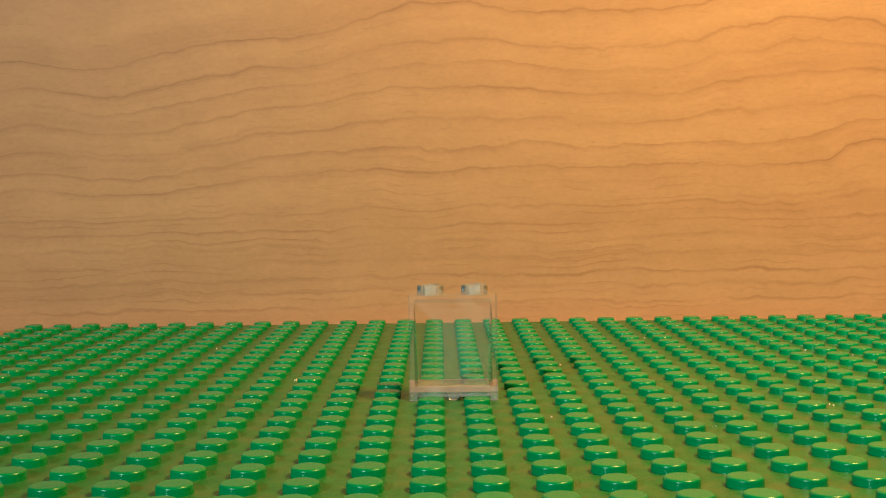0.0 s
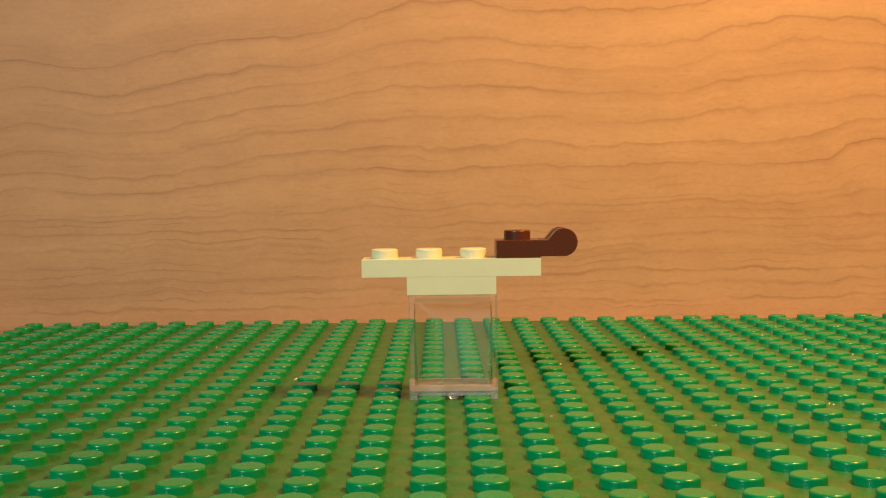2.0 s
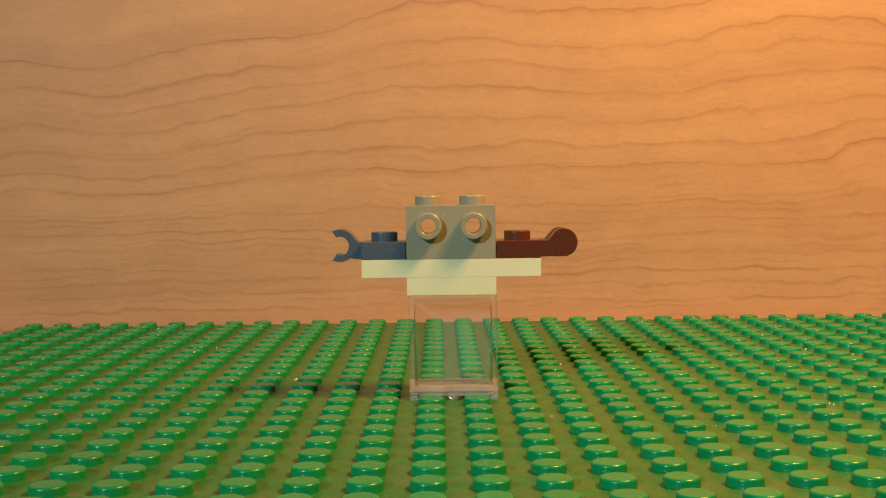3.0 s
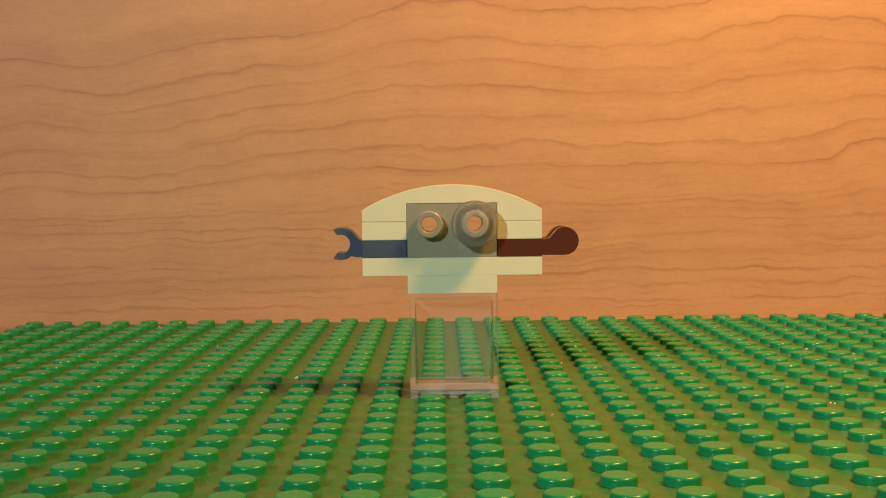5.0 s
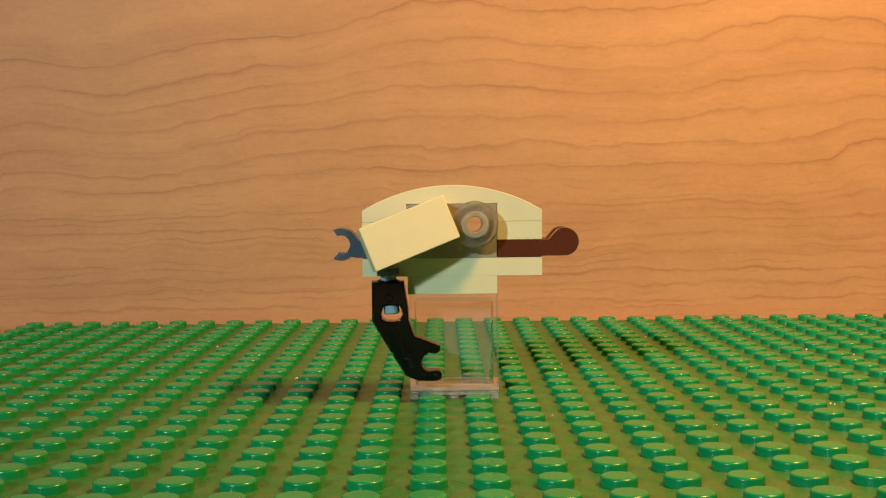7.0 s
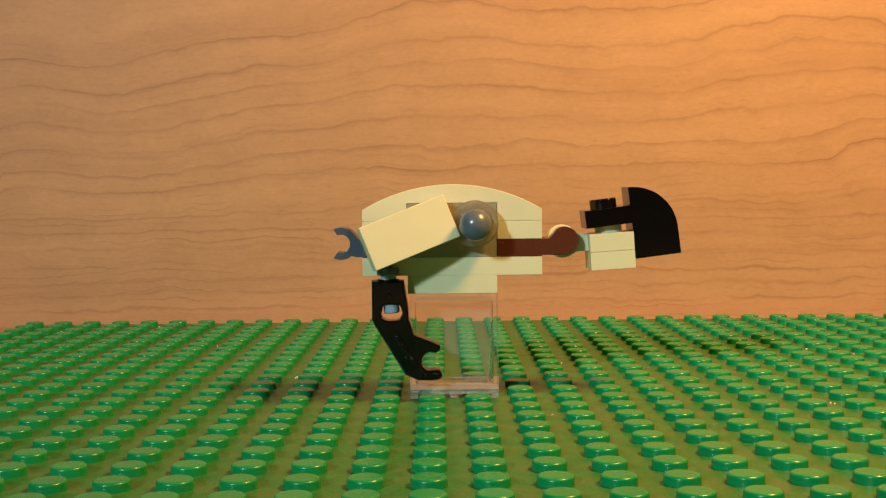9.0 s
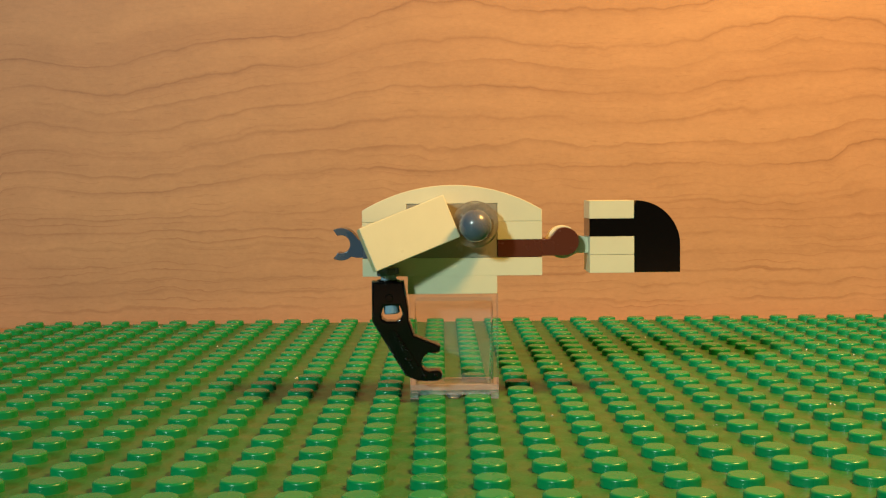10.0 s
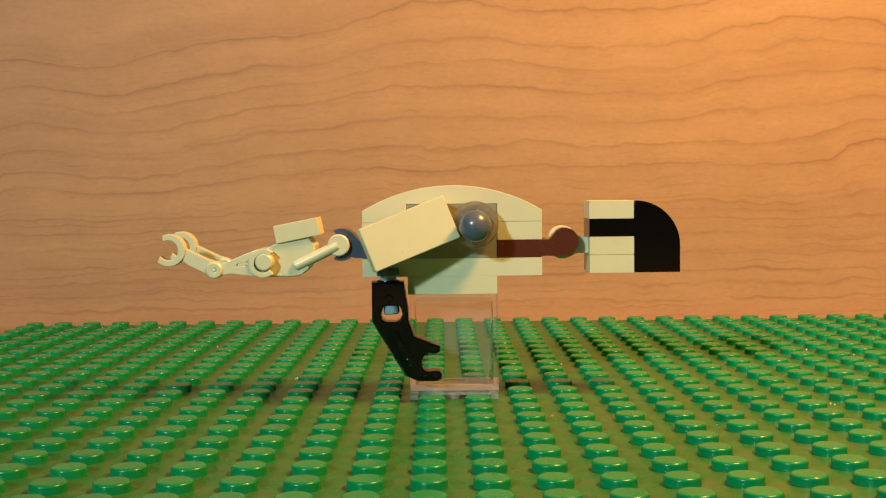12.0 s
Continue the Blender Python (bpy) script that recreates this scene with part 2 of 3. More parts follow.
def even_normals(mesh, smooth=35):
    """Normals weighted by face area, so that flat faces stay flat between their rounded edges."""
    mesh.shade_smooth()
    limit = math.cos(radians(smooth + 6))
    around = [[] for _ in mesh.vertices]
    spread = {}
    for p in mesh.polygons:
        key = tuple(round(c, 2) for c in p.normal)
        spread[key] = spread.get(key, 0.0) + p.area * 1e6
    for p in mesh.polygons:
        for v in p.vertices:
            around[v].append(p)
    normals = []
    for p in mesh.polygons:
        for v in p.vertices:
            total = Vector()
            for q in around[v]:
                if p.normal.dot(q.normal) > limit:
                    total += q.normal * spread[tuple(round(c, 2) for c in q.normal)]
            normals.append(total.normalized() if total.length > 0 else p.normal)
    mesh.normals_split_custom_set(normals)


def thing(name, label, category, group="", kind=""):
    return tagged(new(name), label, category, group, kind)


def box(x0, x1, y0, y1, z0, z1, bevel=0.15, bm=None):
    piece = bmesh.new()
    bmesh.ops.create_cube(piece, size=1)
    bmesh.ops.scale(piece, vec=(x1 - x0, y1 - y0, z1 - z0), verts=piece.verts)
    bmesh.ops.translate(piece, vec=((x0 + x1) / 2, (y0 + y1) / 2, (z0 + z1) / 2), verts=piece.verts)
    if bevel:
        bmesh.ops.bevel(piece, geom=piece.edges[:], offset=bevel, segments=2, affect="EDGES", profile=0.5)
    return merge(bm, piece)


def merge(bm, piece, m=None):
    if m is not None:
        bmesh.ops.transform(piece, matrix=m, verts=piece.verts)
    if bm is None:
        return piece
    mesh = bpy.data.meshes.new("scratch")
    piece.to_mesh(mesh)
    piece.free()
    bm.from_mesh(mesh)
    bpy.data.meshes.remove(mesh)
    return bm


def lathe(profile, segments=28, bm=None, m=None):
    """Turns (radius, height) points about z; a radius of 0 closes the end."""
    piece = bmesh.new()
    rings = []
    for r, h in profile:
        if r == 0:
            rings.append([piece.verts.new((0, 0, h))])
        else:
            rings.append([piece.verts.new((r * math.cos(2 * math.pi * k / segments), r * math.sin(2 * math.pi * k / segments), h))
                          for k in range(segments)])
    for a, b in zip(rings, rings[1:]):
        for k in range(segments):
            loop = [a[k % len(a)], a[(k + 1) % len(a)], b[(k + 1) % len(b)], b[k % len(b)]]
            loop = [v for i, v in enumerate(loop) if v not in loop[:i]]
            if len(loop) > 2:
                piece.faces.new(loop)
    bmesh.ops.recalc_face_normals(piece, faces=piece.faces)
    return merge(bm, piece, m)


def stud_mesh(r=2.4, h=1.7, hole=0.0, segments=28):
    if hole:
        return lathe([(hole, -0.1), (hole, h - 0.1), (hole + 0.1, h), (r - 0.2, h), (r, h - 0.2), (r, 0), (r, -0.1)], segments)
    return lathe([(0, h), (r - 0.3, h), (r - 0.14, h - 0.05), (r - 0.05, h - 0.14), (r, h - 0.3), (r, -0.05)], segments)


def ball(r, cx=0, cy=0, cz=0, bm=None, segments=32):
    piece = bmesh.new()
    bmesh.ops.create_uvsphere(piece, u_segments=segments, v_segments=segments // 2, radius=r)
    return merge(bm, piece, Matrix.Translation((cx, cy, cz)))


def prism(outlines, y0, y1, bevel=0.12, bm=None):
    """An outline in x and z, with holes, drawn out from y0 to y1, with rounded edges."""
    data = bpy.data.curves.new("outline", "CURVE")
    data.dimensions, data.fill_mode = "2D", "BOTH"
    data.extrude, data.bevel_depth, data.bevel_resolution, data.offset = (y1 - y0) / 2 - bevel, bevel, 1, -bevel
    for points in outlines:
        spline = data.splines.new("POLY")
        spline.points.add(len(points) - 1)
        for p, (px, pz) in zip(spline.points, points):
            p.co = (px, pz, 0, 1)
        spline.use_cyclic_u = True
    ob = bpy.data.objects.new("outline", data)
    mesh = bpy.data.meshes.new_from_object(ob)
    piece = bmesh.new()
    piece.from_mesh(mesh)
    bpy.data.objects.remove(ob)
    bpy.data.curves.remove(data)
    bpy.data.meshes.remove(mesh)
    bmesh.ops.remove_doubles(piece, verts=piece.verts, dist=0.001)
    bmesh.ops.transform(piece, matrix=Matrix.Translation((0, (y0 + y1) / 2, 0)) @ Matrix.Rotation(radians(90), 4, "X"), verts=piece.verts)
    bmesh.ops.recalc_face_normals(piece, faces=piece.faces)
    return merge(bm, piece)


def arc(cx, cz, r, a0, a1, steps=16):
    return [(cx + r * math.cos(radians(a0 + (a1 - a0) * k / steps)), cz + r * math.sin(radians(a0 + (a1 - a0) * k / steps)))
            for k in range(steps + 1)]


def circle(cx, cz, r, steps=28):
    return arc(cx, cz, r, 0, 360 * (steps - 1) / steps, steps - 1)


TO_FRONT = Matrix.Rotation(radians(90), 4, "X")      # turns what points up towards the camera (-y)


def add_stud(parent, x, y, z, material, front=False, hole=0.0, r=2.4, h=1.7):
    m = Matrix.Translation((x, y, z)) @ (TO_FRONT if front else Matrix.Identity(4))
    bm = stud_mesh(r, h, hole)
    bmesh.ops.transform(bm, matrix=m, verts=bm.verts)
    return part("stud", bm, material, parent)


# ---- the setting ----
def build_setting():
    table = part("table_top", box(-700, 700, -470, 126, -30, -1.47, 1.0), WOOD)
    tagged(table, "wood-grain laminate table top under the baseplate", "table", kind="structure")
    panel = part("wall_north", box(-700, 700, 126, 146, -30, 620, 1.0), WOOD)
    tagged(panel, "upright maple wood-grain laminate panel behind the baseplate", "wall", kind="structure")
    for name, b in (("wall_west", (-1560, -1500, -2000, 600, -800, 1700)), ("wall_east", (1500, 1560, -2000, 600, -800, 1700)),
                    ("wall_south", (-1500, 1500, -2060, -2000, -800, 1700)), ("wall_back", (-1500, 1500, 540, 600, -800, 1700)),
                    ("ceiling", (-1560, 1560, -2060, 600, 1700, 1760)), ("floor", (-1560, 1560, -2060, 600, -860, -800))):
        tagged(part(name, box(*b, bevel=0), PAINT), "plain painted room surface", name.split("_")[0], kind="structure")


# ---- the pieces; each one's origin is at its foot or pivot ----
SEATS = {}                       # thing: its seated pose in the finished model


def seat(ob, x, y, z, ry=0.0):
    SEATS[ob] = pose((x - 0.2) * MM, y * MM, z * MM, 0, ry, 0)
    return ob


def build_plate(name, count, label, material=CREAM, height=3.2, category="toy plate", studs=True, group="cream plates"):
    """A plate one stud deep and count studs long; origin under its middle."""
    ob = thing(name, label, category, group)
    half = 4 * count - 0.05
    part("body", box(-half, half, -3.95, 3.95, 0.005, height, 0.05), material, ob)
    for k in range(count if studs else 0):
        add_stud(ob, 8 * k - 4 * (count - 1), 0, height, material)
    return ob


def build_clear_panel():
    ob = thing("clear_panel_brick", "clear transparent plastic panel brick with two studs, on the green baseplate", "toy brick")
    ob.location = (4 * MM, 0, 0)
    part("pane", box(-6.9, 6.9, 2.8, 3.8, 2.97, 17.9, 0), PANE, ob)
    part("base", box(-7.9, 7.9, -3.9, 3.9, 1.75, 2.92, 0.06), SLAB, ob)
    arch = [(-7.9, 2.94), (-6.95, 2.94), (-6.95, 17.95), (6.95, 17.95), (6.95, 2.94), (7.9, 2.94), (7.9, 19.18), (-7.9, 19.18)]
    part("frame", prism([arch], -3.9, 3.9, 0.005), SIDE, ob)
    for side in (-1, 1):
        wedge = prism([[(side * 6.93, 2.96), (side * 6.45, 2.96), (side * 6.88, 17.0), (side * 6.93, 17.0)][::side]], -3.3, 2.75, 0.02)
        part("rib", wedge, WEDGE, ob)
        lo, hi = sorted((side * 6.5, side * 7.88))
        part("foot", box(lo, hi, -3.88, -2.4, 0.35, 1.73, 0.08), FOOT, ob)
        part("foot", box(lo, hi, 2.4, 3.88, 0.35, 1.73, 0.08), FOOT, ob)
    part("front_lip", box(-6.48, 6.48, -3.88, -3.2, 1.1, 1.73, 0.08), SLAB, ob)
    part("pin", lathe([(0, 1.73), (1.5, 1.73), (1.5, 0.75), (1.2, 0.38), (0, 0.35)], 24, None, Matrix.Translation((0, -2.3, 0))), FOOT, ob)
    for x in (-4, 4):
        add_stud(ob, x, 0, 19.2, FOOT, hole=1.55)
    return ob


def build_hinge_plate():
    ob = thing("hinge_plate", "reddish-brown plastic hinge plate with a stud and forked round end", "toy plate")
    part("body", box(-3.95, 3.95, -3.95, 3.95, 0.02, 3.2, 0.16), BROWN, ob)
    add_stud(ob, 0, 0, 3.2, BROWN)
    finger = arc(8.0, 2.75, 2.5, -90, 125, 22) + [(5.2, 3.2), (3.8, 3.2), (3.8, 0.25)]
    part("finger", prism([finger], -3.9, -1.5), BROWN, ob)
    part("finger", prism([finger], 1.5, 3.9), BROWN, ob)
    return seat(ob, 16, 0, 25.6)


def build_side_stud_brick():
    ob = thing("side_stud_brick", "sage-grey brick with two hollow studs on its front face", "toy brick")
    shell = [[(-7.95, 0.02), (7.95, 0.02), (7.95, 9.58), (-7.95, 9.58)], circle(-4, 5.9, 1.45), circle(4, 5.9, 1.45)]
    part("body", prism(shell, -3.95, 3.95, 0.14), GREY, ob)
    for x in (-4, 4):
        add_stud(ob, x, 0, 9.6, GREY)
        add_stud(ob, x, -3.95, 5.9, GREY, front=True, hole=1.42, h=1.8)
    return seat(ob, 4, 0, 25.6)


def build_clip_plate():
    ob = thing("clip_plate", "slate-blue plastic plate with a stud and an open clip", "toy plate")
    part("body", box(-3.95, 3.95, -3.95, 3.95, 0.02, 3.2, 0.16), SLATE, ob)
    add_stud(ob, 0, 0, 3.2, SLATE)
    outer = arc(-7.85, 2.55, 2.9, 118, 40, 10)
    inner = arc(-7.85, 2.55, 1.62, -112, 112, 24)
    lower = arc(-7.85, 2.55, 2.9, -50, -118, 10)
    part("clip", prism([outer + [(-4.6, 3.2), (-3.7, 3.15), (-3.7, 0.1), (-5.2, 0.1)] + lower + inner], -2.6, 2.6, 0.1), SLATE, ob)
    return seat(ob, -8, 0, 25.6)


def build_curved_slope():
    ob = thing("curved_slope", "cream double curved slope piece bridging the body top", "toy slope")
    half, rise = 15.95, 4.45
    r = (half * half + rise * rise) / (2 * rise)
    a = math.degrees(math.asin(half / r))
    top = arc(0, 6.55 - r, r, 90 - a, 90 + a, 40)
    ends = [(-half, 0.02), (-8.02, 0.02), (-8.02, 3.22), (8.02, 3.22), (8.02, 0.02), (half, 0.02)]
    deep = [(-half, 0.02), (-8.02, 0.02), (-8.02, 3.22), (-7.0, 3.22), (-7.0, 5.1), (7.0, 5.1), (7.0, 3.22), (8.02, 3.22), (8.02, 0.02), (half, 0.02)]
    bm = prism([top + deep], -2.6, 2.6, 0.01)
    prism([top + ends], -3.95, -2.6, 0.14, bm)
    prism([top + ends], 2.6, 3.95, 0.14, bm)
    part("body", bm, CREAM, ob, smooth=20)
    return seat(ob, 4, 0, 32.0)


def build_round_plate():
    ob = thing("round_plate", "clear round plastic plate pressed on the grey brick's front stud", "toy plate")
    m = Matrix.Translation((0, 0, 0)) @ TO_FRONT
    bm = lathe([(1.45, 0), (1.45, 3.2), (3.85, 3.2), (4.08, 2.98), (4.08, 1.2), (3.5, 1.15), (3.5, 0.02), (1.45, 0)], 40)
    bmesh.ops.transform(bm, matrix=m, verts=bm.verts)
    part("disc", bm, MILKY, ob)
    add_stud(ob, 0, -3.2, 0, HAZY, front=True, hole=1.42, h=1.7)
    return seat(ob, 8.0, -4.0, 31.65)


def build_wing():
    ob = thing("wing_tile", "cream smooth two-stud tile turned at an angle on the front stud", "toy tile")
    part("body", box(-11.95, 3.95, -5.6, -2.05, -3.95, 3.95, 0.24), CREAM, ob)
    rim = box(-11.7, 3.7, -2.0, -0.2, -3.7, -2.7, 0.1)
    box(-11.7, 3.7, -2.0, -0.2, 2.7, 3.7, 0.1, rim)
    box(-11.7, -10.7, -2.0, -0.2, -2.6, 2.6, 0.1, rim)
    box(2.7, 3.7, -2.0, -0.2, -2.6, 2.6, 0.1, rim)
    part("rim", rim, CREAM, ob)
    return seat(ob, -0.7, -4.7, 31.25, -21)


def build_bar():
    ob = thing("hip_bar", "pale blue round plastic bar hanging from the wing", "toy bar")
    part("rod", lathe([(0, 0.8), (1.2, 0.8), (1.38, 0.6), (1.38, -6.5), (1.2, -6.7), (0, -6.7)], 24), BLUE, ob)
    part("collar", lathe([(0, 1.3), (1.9, 1.3), (2.0, 1.2), (2.0, 0.3), (1.9, 0.15), (0, 0.15)], 24), SLATE, ob)
    return seat(ob, -7.3, -5.6, 22.2)


def build_leg():
    ob = thing("leg", "glossy black mechanical leg with a clawed foot", "toy leg")
    outline = ([(-2.85, 0.3), (2.75, 0.3), (3.55, -4.4), (3.6, -6.4), (4.6, -9.3), (9.1, -11.1), (9.0, -12.1), (8.3, -12.5), (6.9, -12.3)]
               + arc(7.4, -14.0, 1.6, 110, 250, 8) + [(8.9, -15.4), (9.4, -16.0), (9.3, -16.9), (8.4, -17.3), (5.2, -17.3), (2.9, -16.3),
                                                      (-2.4, -7.5), (-2.85, -6.6)])
    hole = [(-0.7, -4.0), (2.0, -4.0), (2.3, -4.6), (2.5, -5.5), (2.0, -6.4), (1.3, -6.7), (-0.3, -6.7), (-1.0, -6.3), (-1.2, -5.5), (-1.0, -4.6)]
    part("limb", prism([outline, hole], -1.9, 1.9, 0.42), BLACK, ob)
    ridge = prism([[(0.4, -8.2), (1.4, -8.4), (5.4, -14.6), (4.2, -15.0)]], -2.2, -1.7, 0.12)
    part("ridge", ridge, BLACK, ob)
    # The ridge's raised dashes, rounded into domes so that they show highlights.
    for k in range(4):
        u = 0.18 + 0.11 * k
        nub = lathe([(0, 0.22), (0.16, 0.2), (0.3, 0.1), (0.34, -0.1)], 12, None, Matrix.Translation((0.9 + 4.1 * u, -2.2, -8.3 - 6.5 * u)) @ TO_FRONT)
        part("ridge_nub", nub, BLACK, ob)
    # Small domes added to the limb, each shaped to catch one glint.
    for x, z in ((3.2, -13.4), (3.9, -13.6), (6.3, -16.4), (8.2, -16.3)):
        part("rivet", lathe([(0, 0.36), (0.2, 0.32), (0.36, 0.18), (0.42, -0.1)], 12, None, Matrix.Translation((x, -1.95, z)) @ TO_FRONT), BLACK, ob)
    part("socket", lathe([(1.45, 0.5), (1.9, 0.5), (2.0, 0.35), (2.0, -0.2), (1.45, -0.2)], 24), BLACK, ob)
    bolt = lathe([(0, 0.35), (0.55, 0.35), (0.7, 0.2), (0.7, -0.1)], 14, None, Matrix.Translation((0.2, -1.9, -2.6)) @ TO_FRONT)
    part("bolt", bolt, BLACK, ob)
    return seat(ob, -7.35, -5.6, 21.5)


def build_ball():
    ob = thing("ball_joint", "dark pearl-grey shiny ball set in the clear round plate", "toy ball")
    part("ball", ball(2.8, 0, -2.2, 0), PEARL, ob)
    part("peg", lathe([(0, 0), (1.5, 0), (1.5, 3.0), (0, 3.0)], 20, None, Matrix.Translation((0, 2.6, 0)) @ TO_FRONT), PEARL, ob)
    return seat(ob, 7.95, -8.6, 31.5)


def build_head_plate():
    ob = thing("head_hinge_plate", "cream hinge plate with its finger in the brown fork", "toy plate")
    part("body", box(0.4, 8.3, -3.95, 3.95, -2.2, 1.0, 0.05), CREAM, ob)
    add_stud(ob, 4.35, 0, 1.0, CREAM)
    finger = arc(-4.1, 0.0, 2.95, 60, 300, 24) + [(-1.6, -2.0), (0.5, -2.0), (0.5, 0.9), (-1.9, 1.2)]
    part("finger", prism([finger], -1.35, 1.35), CREAM, ob)
    return seat(ob, 28.0, 0, 28.15)


def build_beak():
    ob = thing("beak", "black curved quarter-round piece with a flat studded arm", "toy slope")
    quarter = arc(4.2, -1.6, 8.0, 0, 90, 20) + [(4.2, 3.2), (-3.95, 3.2), (-3.95, 0.02), (4.2, 0.02), (4.2, -6.4), (12.2, -6.4)]
    part("body", prism([quarter], -3.95, 3.95, 0.16), BLACK, ob)
    add_stud(ob, 0, 0, 3.2, BLACK)
    return seat(ob, 32.3, 0, 29.15)


def build_tail_torso():
    ob = thing("tail_torso", "cream moulded torso piece with a bar held in the clip", "toy torso")
    outline = (arc(-12.2, -2.9, 2.65, 125, 265, 12) + [(-8.0, -5.5), (-6.6, -5.2), (-5.4, -4.2), (-4.3, -2.1), (-4.2, 0.1), (-5.4, 1.45), (-11.0, 0.55)])
    part("hull", prism([outline], -3.5, 3.5, 0.35), CREAM, ob)
    stud = stud_mesh(2.3, 1.9)
    bmesh.ops.transform(stud, matrix=Matrix.Translation((-7.2, 0, 0.75)) @ Matrix.Rotation(radians(-11), 4, "Y"), verts=stud.verts)
    part("stud", stud, CREAM, ob)
    for side in (1, -1):
        knob = lathe([(0, 5.8), (1.3, 5.8), (1.55, 5.55), (1.55, 3.3), (0, 3.3)], 24, None, Matrix.Translation((-13.0, 0, -2.75)) @ Matrix.Rotation(radians(90 * side), 4, "X"))
        part("knob", knob, CREAM, ob)
    neck = lathe([(0, 0), (0.92, 0.1), (1.0, 0.5), (1.0, 8.2), (0.85, 8.65), (0.5, 8.85), (0, 8.92)], 16, None,
                 Matrix.Translation((0, -3.1, 0)) @ Matrix.Rotation(radians(-115.5), 4, "Y"))
    part("neck", neck, CREAM, ob)
    part("neck", lathe([(0, 0), (0.92, 0.1), (1.0, 0.5), (1.0, 8.2), (0.85, 8.65), (0.5, 8.85), (0, 8.92)], 16, None,
                       Matrix.Translation((0, 3.1, 0)) @ Matrix.Rotation(radians(-115.5), 4, "Y")), CREAM, ob)
    bar = lathe([(0, 3.7), (1.75, 3.7), (1.95, 3.5), (1.95, 2.7), (1.5, 2.65), (1.5, -2.65), (1.95, -2.7), (1.95, -3.5), (1.75, -3.7), (0, -3.7)], 28, None, TO_FRONT.copy())
    part("bar", bar, CREAM, ob)
    return seat(ob, -16.2, 0, 28.1)


def build_arm(name, label):
    """An arm with a round shoulder clip, an elbow and a claw; origin at the shoulder."""
    ob = thing(name, label, "toy arm", "claw arms")
    ring = arc(0, 0, 2.55, 50, 310, 22) + arc(0, 0, 1.6, 310, 50, 20)
    upper = prism([ring], -1.0, 1.0, 0.15)
    prism([[(-1.2, 2.25), (-3.0, 1.75), (-5.8, 0.55), (-7.4, 0.0), (-8.6, -0.2), (-8.6, -2.2), (-5.8, -1.8), (-3.0, -2.15), (-1.2, -2.25), (-1.75, 0.0)],
           [(-2.7, 0.35), (-4.7, -0.15), (-4.7, -0.55), (-2.7, -0.35)]], -0.8, 0.8, 0.15, upper)
    part("upper_arm", upper, CREAM, ob)
    part("elbow", lathe([(0, 1.25), (0.35, 1.1), (0.6, 1.25), (1.25, 1.25), (1.5, 1.0), (1.5, -1.0), (1.25, -1.25), (0, -1.25)], 24, None,
                        Matrix.Translation((-8.6, 0, -1.15)) @ TO_FRONT), CREAM, ob)
    fore = prism([[(-8.0, 0.3), (-9.6, 0.75), (-13.6, 2.7), (-14.6, 1.2), (-13.4, -0.1), (-9.0, -2.3)]], -0.9, 0.9, 0.15)
    part("forearm", fore, CREAM, ob)
    claw = arc(-16.5, 2.45, 2.85, 112, -135, 26) + arc(-16.6, 2.45, 1.75, -145, 120, 24)
    part("claw", prism([claw], -1.25, 1.25, 0.15), CREAM, ob)
    return ob


def build_tail_tile():
    ob = thing("tail_tile", "cream smooth square tile tilted on the tail stud", "toy tile", "cream tiles")
    part("body", box(-3.95, 3.95, -3.95, 3.95, -0.62, 2.55, 0.16), CREAM, ob)
    return seat(ob, -23.4, 0, 29.85, -11)


build_setting()
clear_panel = build_clear_panel()
plate_short = seat(build_plate("cream_plate", 2, "cream two-stud plate seated on the clear panel brick"), 4, 0, 19.2)
plate_long = seat(build_plate("cream_plate", 4, "long cream four-stud plate seated on the shorter cream plate"), 4, 0, 22.4)
hinge_plate = build_hinge_plate()
side_stud_brick = build_side_stud_brick()
clip_plate = build_clip_plate()
small_a = seat(build_plate("cream_plate", 1, "small square cream plate seated on the slate-blue clip plate"), -8, 0, 28.8)
small_b = seat(build_plate("cream_plate", 1, "small square cream plate seated on the brown hinge plate"), 16, 0, 28.8)
curved_slope = build_curved_slope()
round_plate = build_round_plate()
wing = build_wing()
hip_bar = build_bar()
leg = build_leg()
ball_joint = build_ball()
head_hinge = build_head_plate()
head_low = seat(build_plate("cream_plate", 1, "small square cream plate under the head hinge plate"), 32.35, 0, 22.7)
beak = build_beak()
head_tile = seat(build_plate("cream_tile", 1, "cream smooth square tile on the black beak stud", category="toy tile", studs=False, group="cream tiles"), 32.3, 0, 32.35)
tail_torso = build_tail_torso()
arm_back = seat(build_arm("claw_arm", "cream claw arm clipped to the far side of the tail torso"), -29.35, 4.7, 25.25)
arm_front = seat(build_arm("claw_arm", "cream claw arm clipped to the near side of the tail torso"), -29.35, -4.7, 25.15)
tail_tile = build_tail_tile()


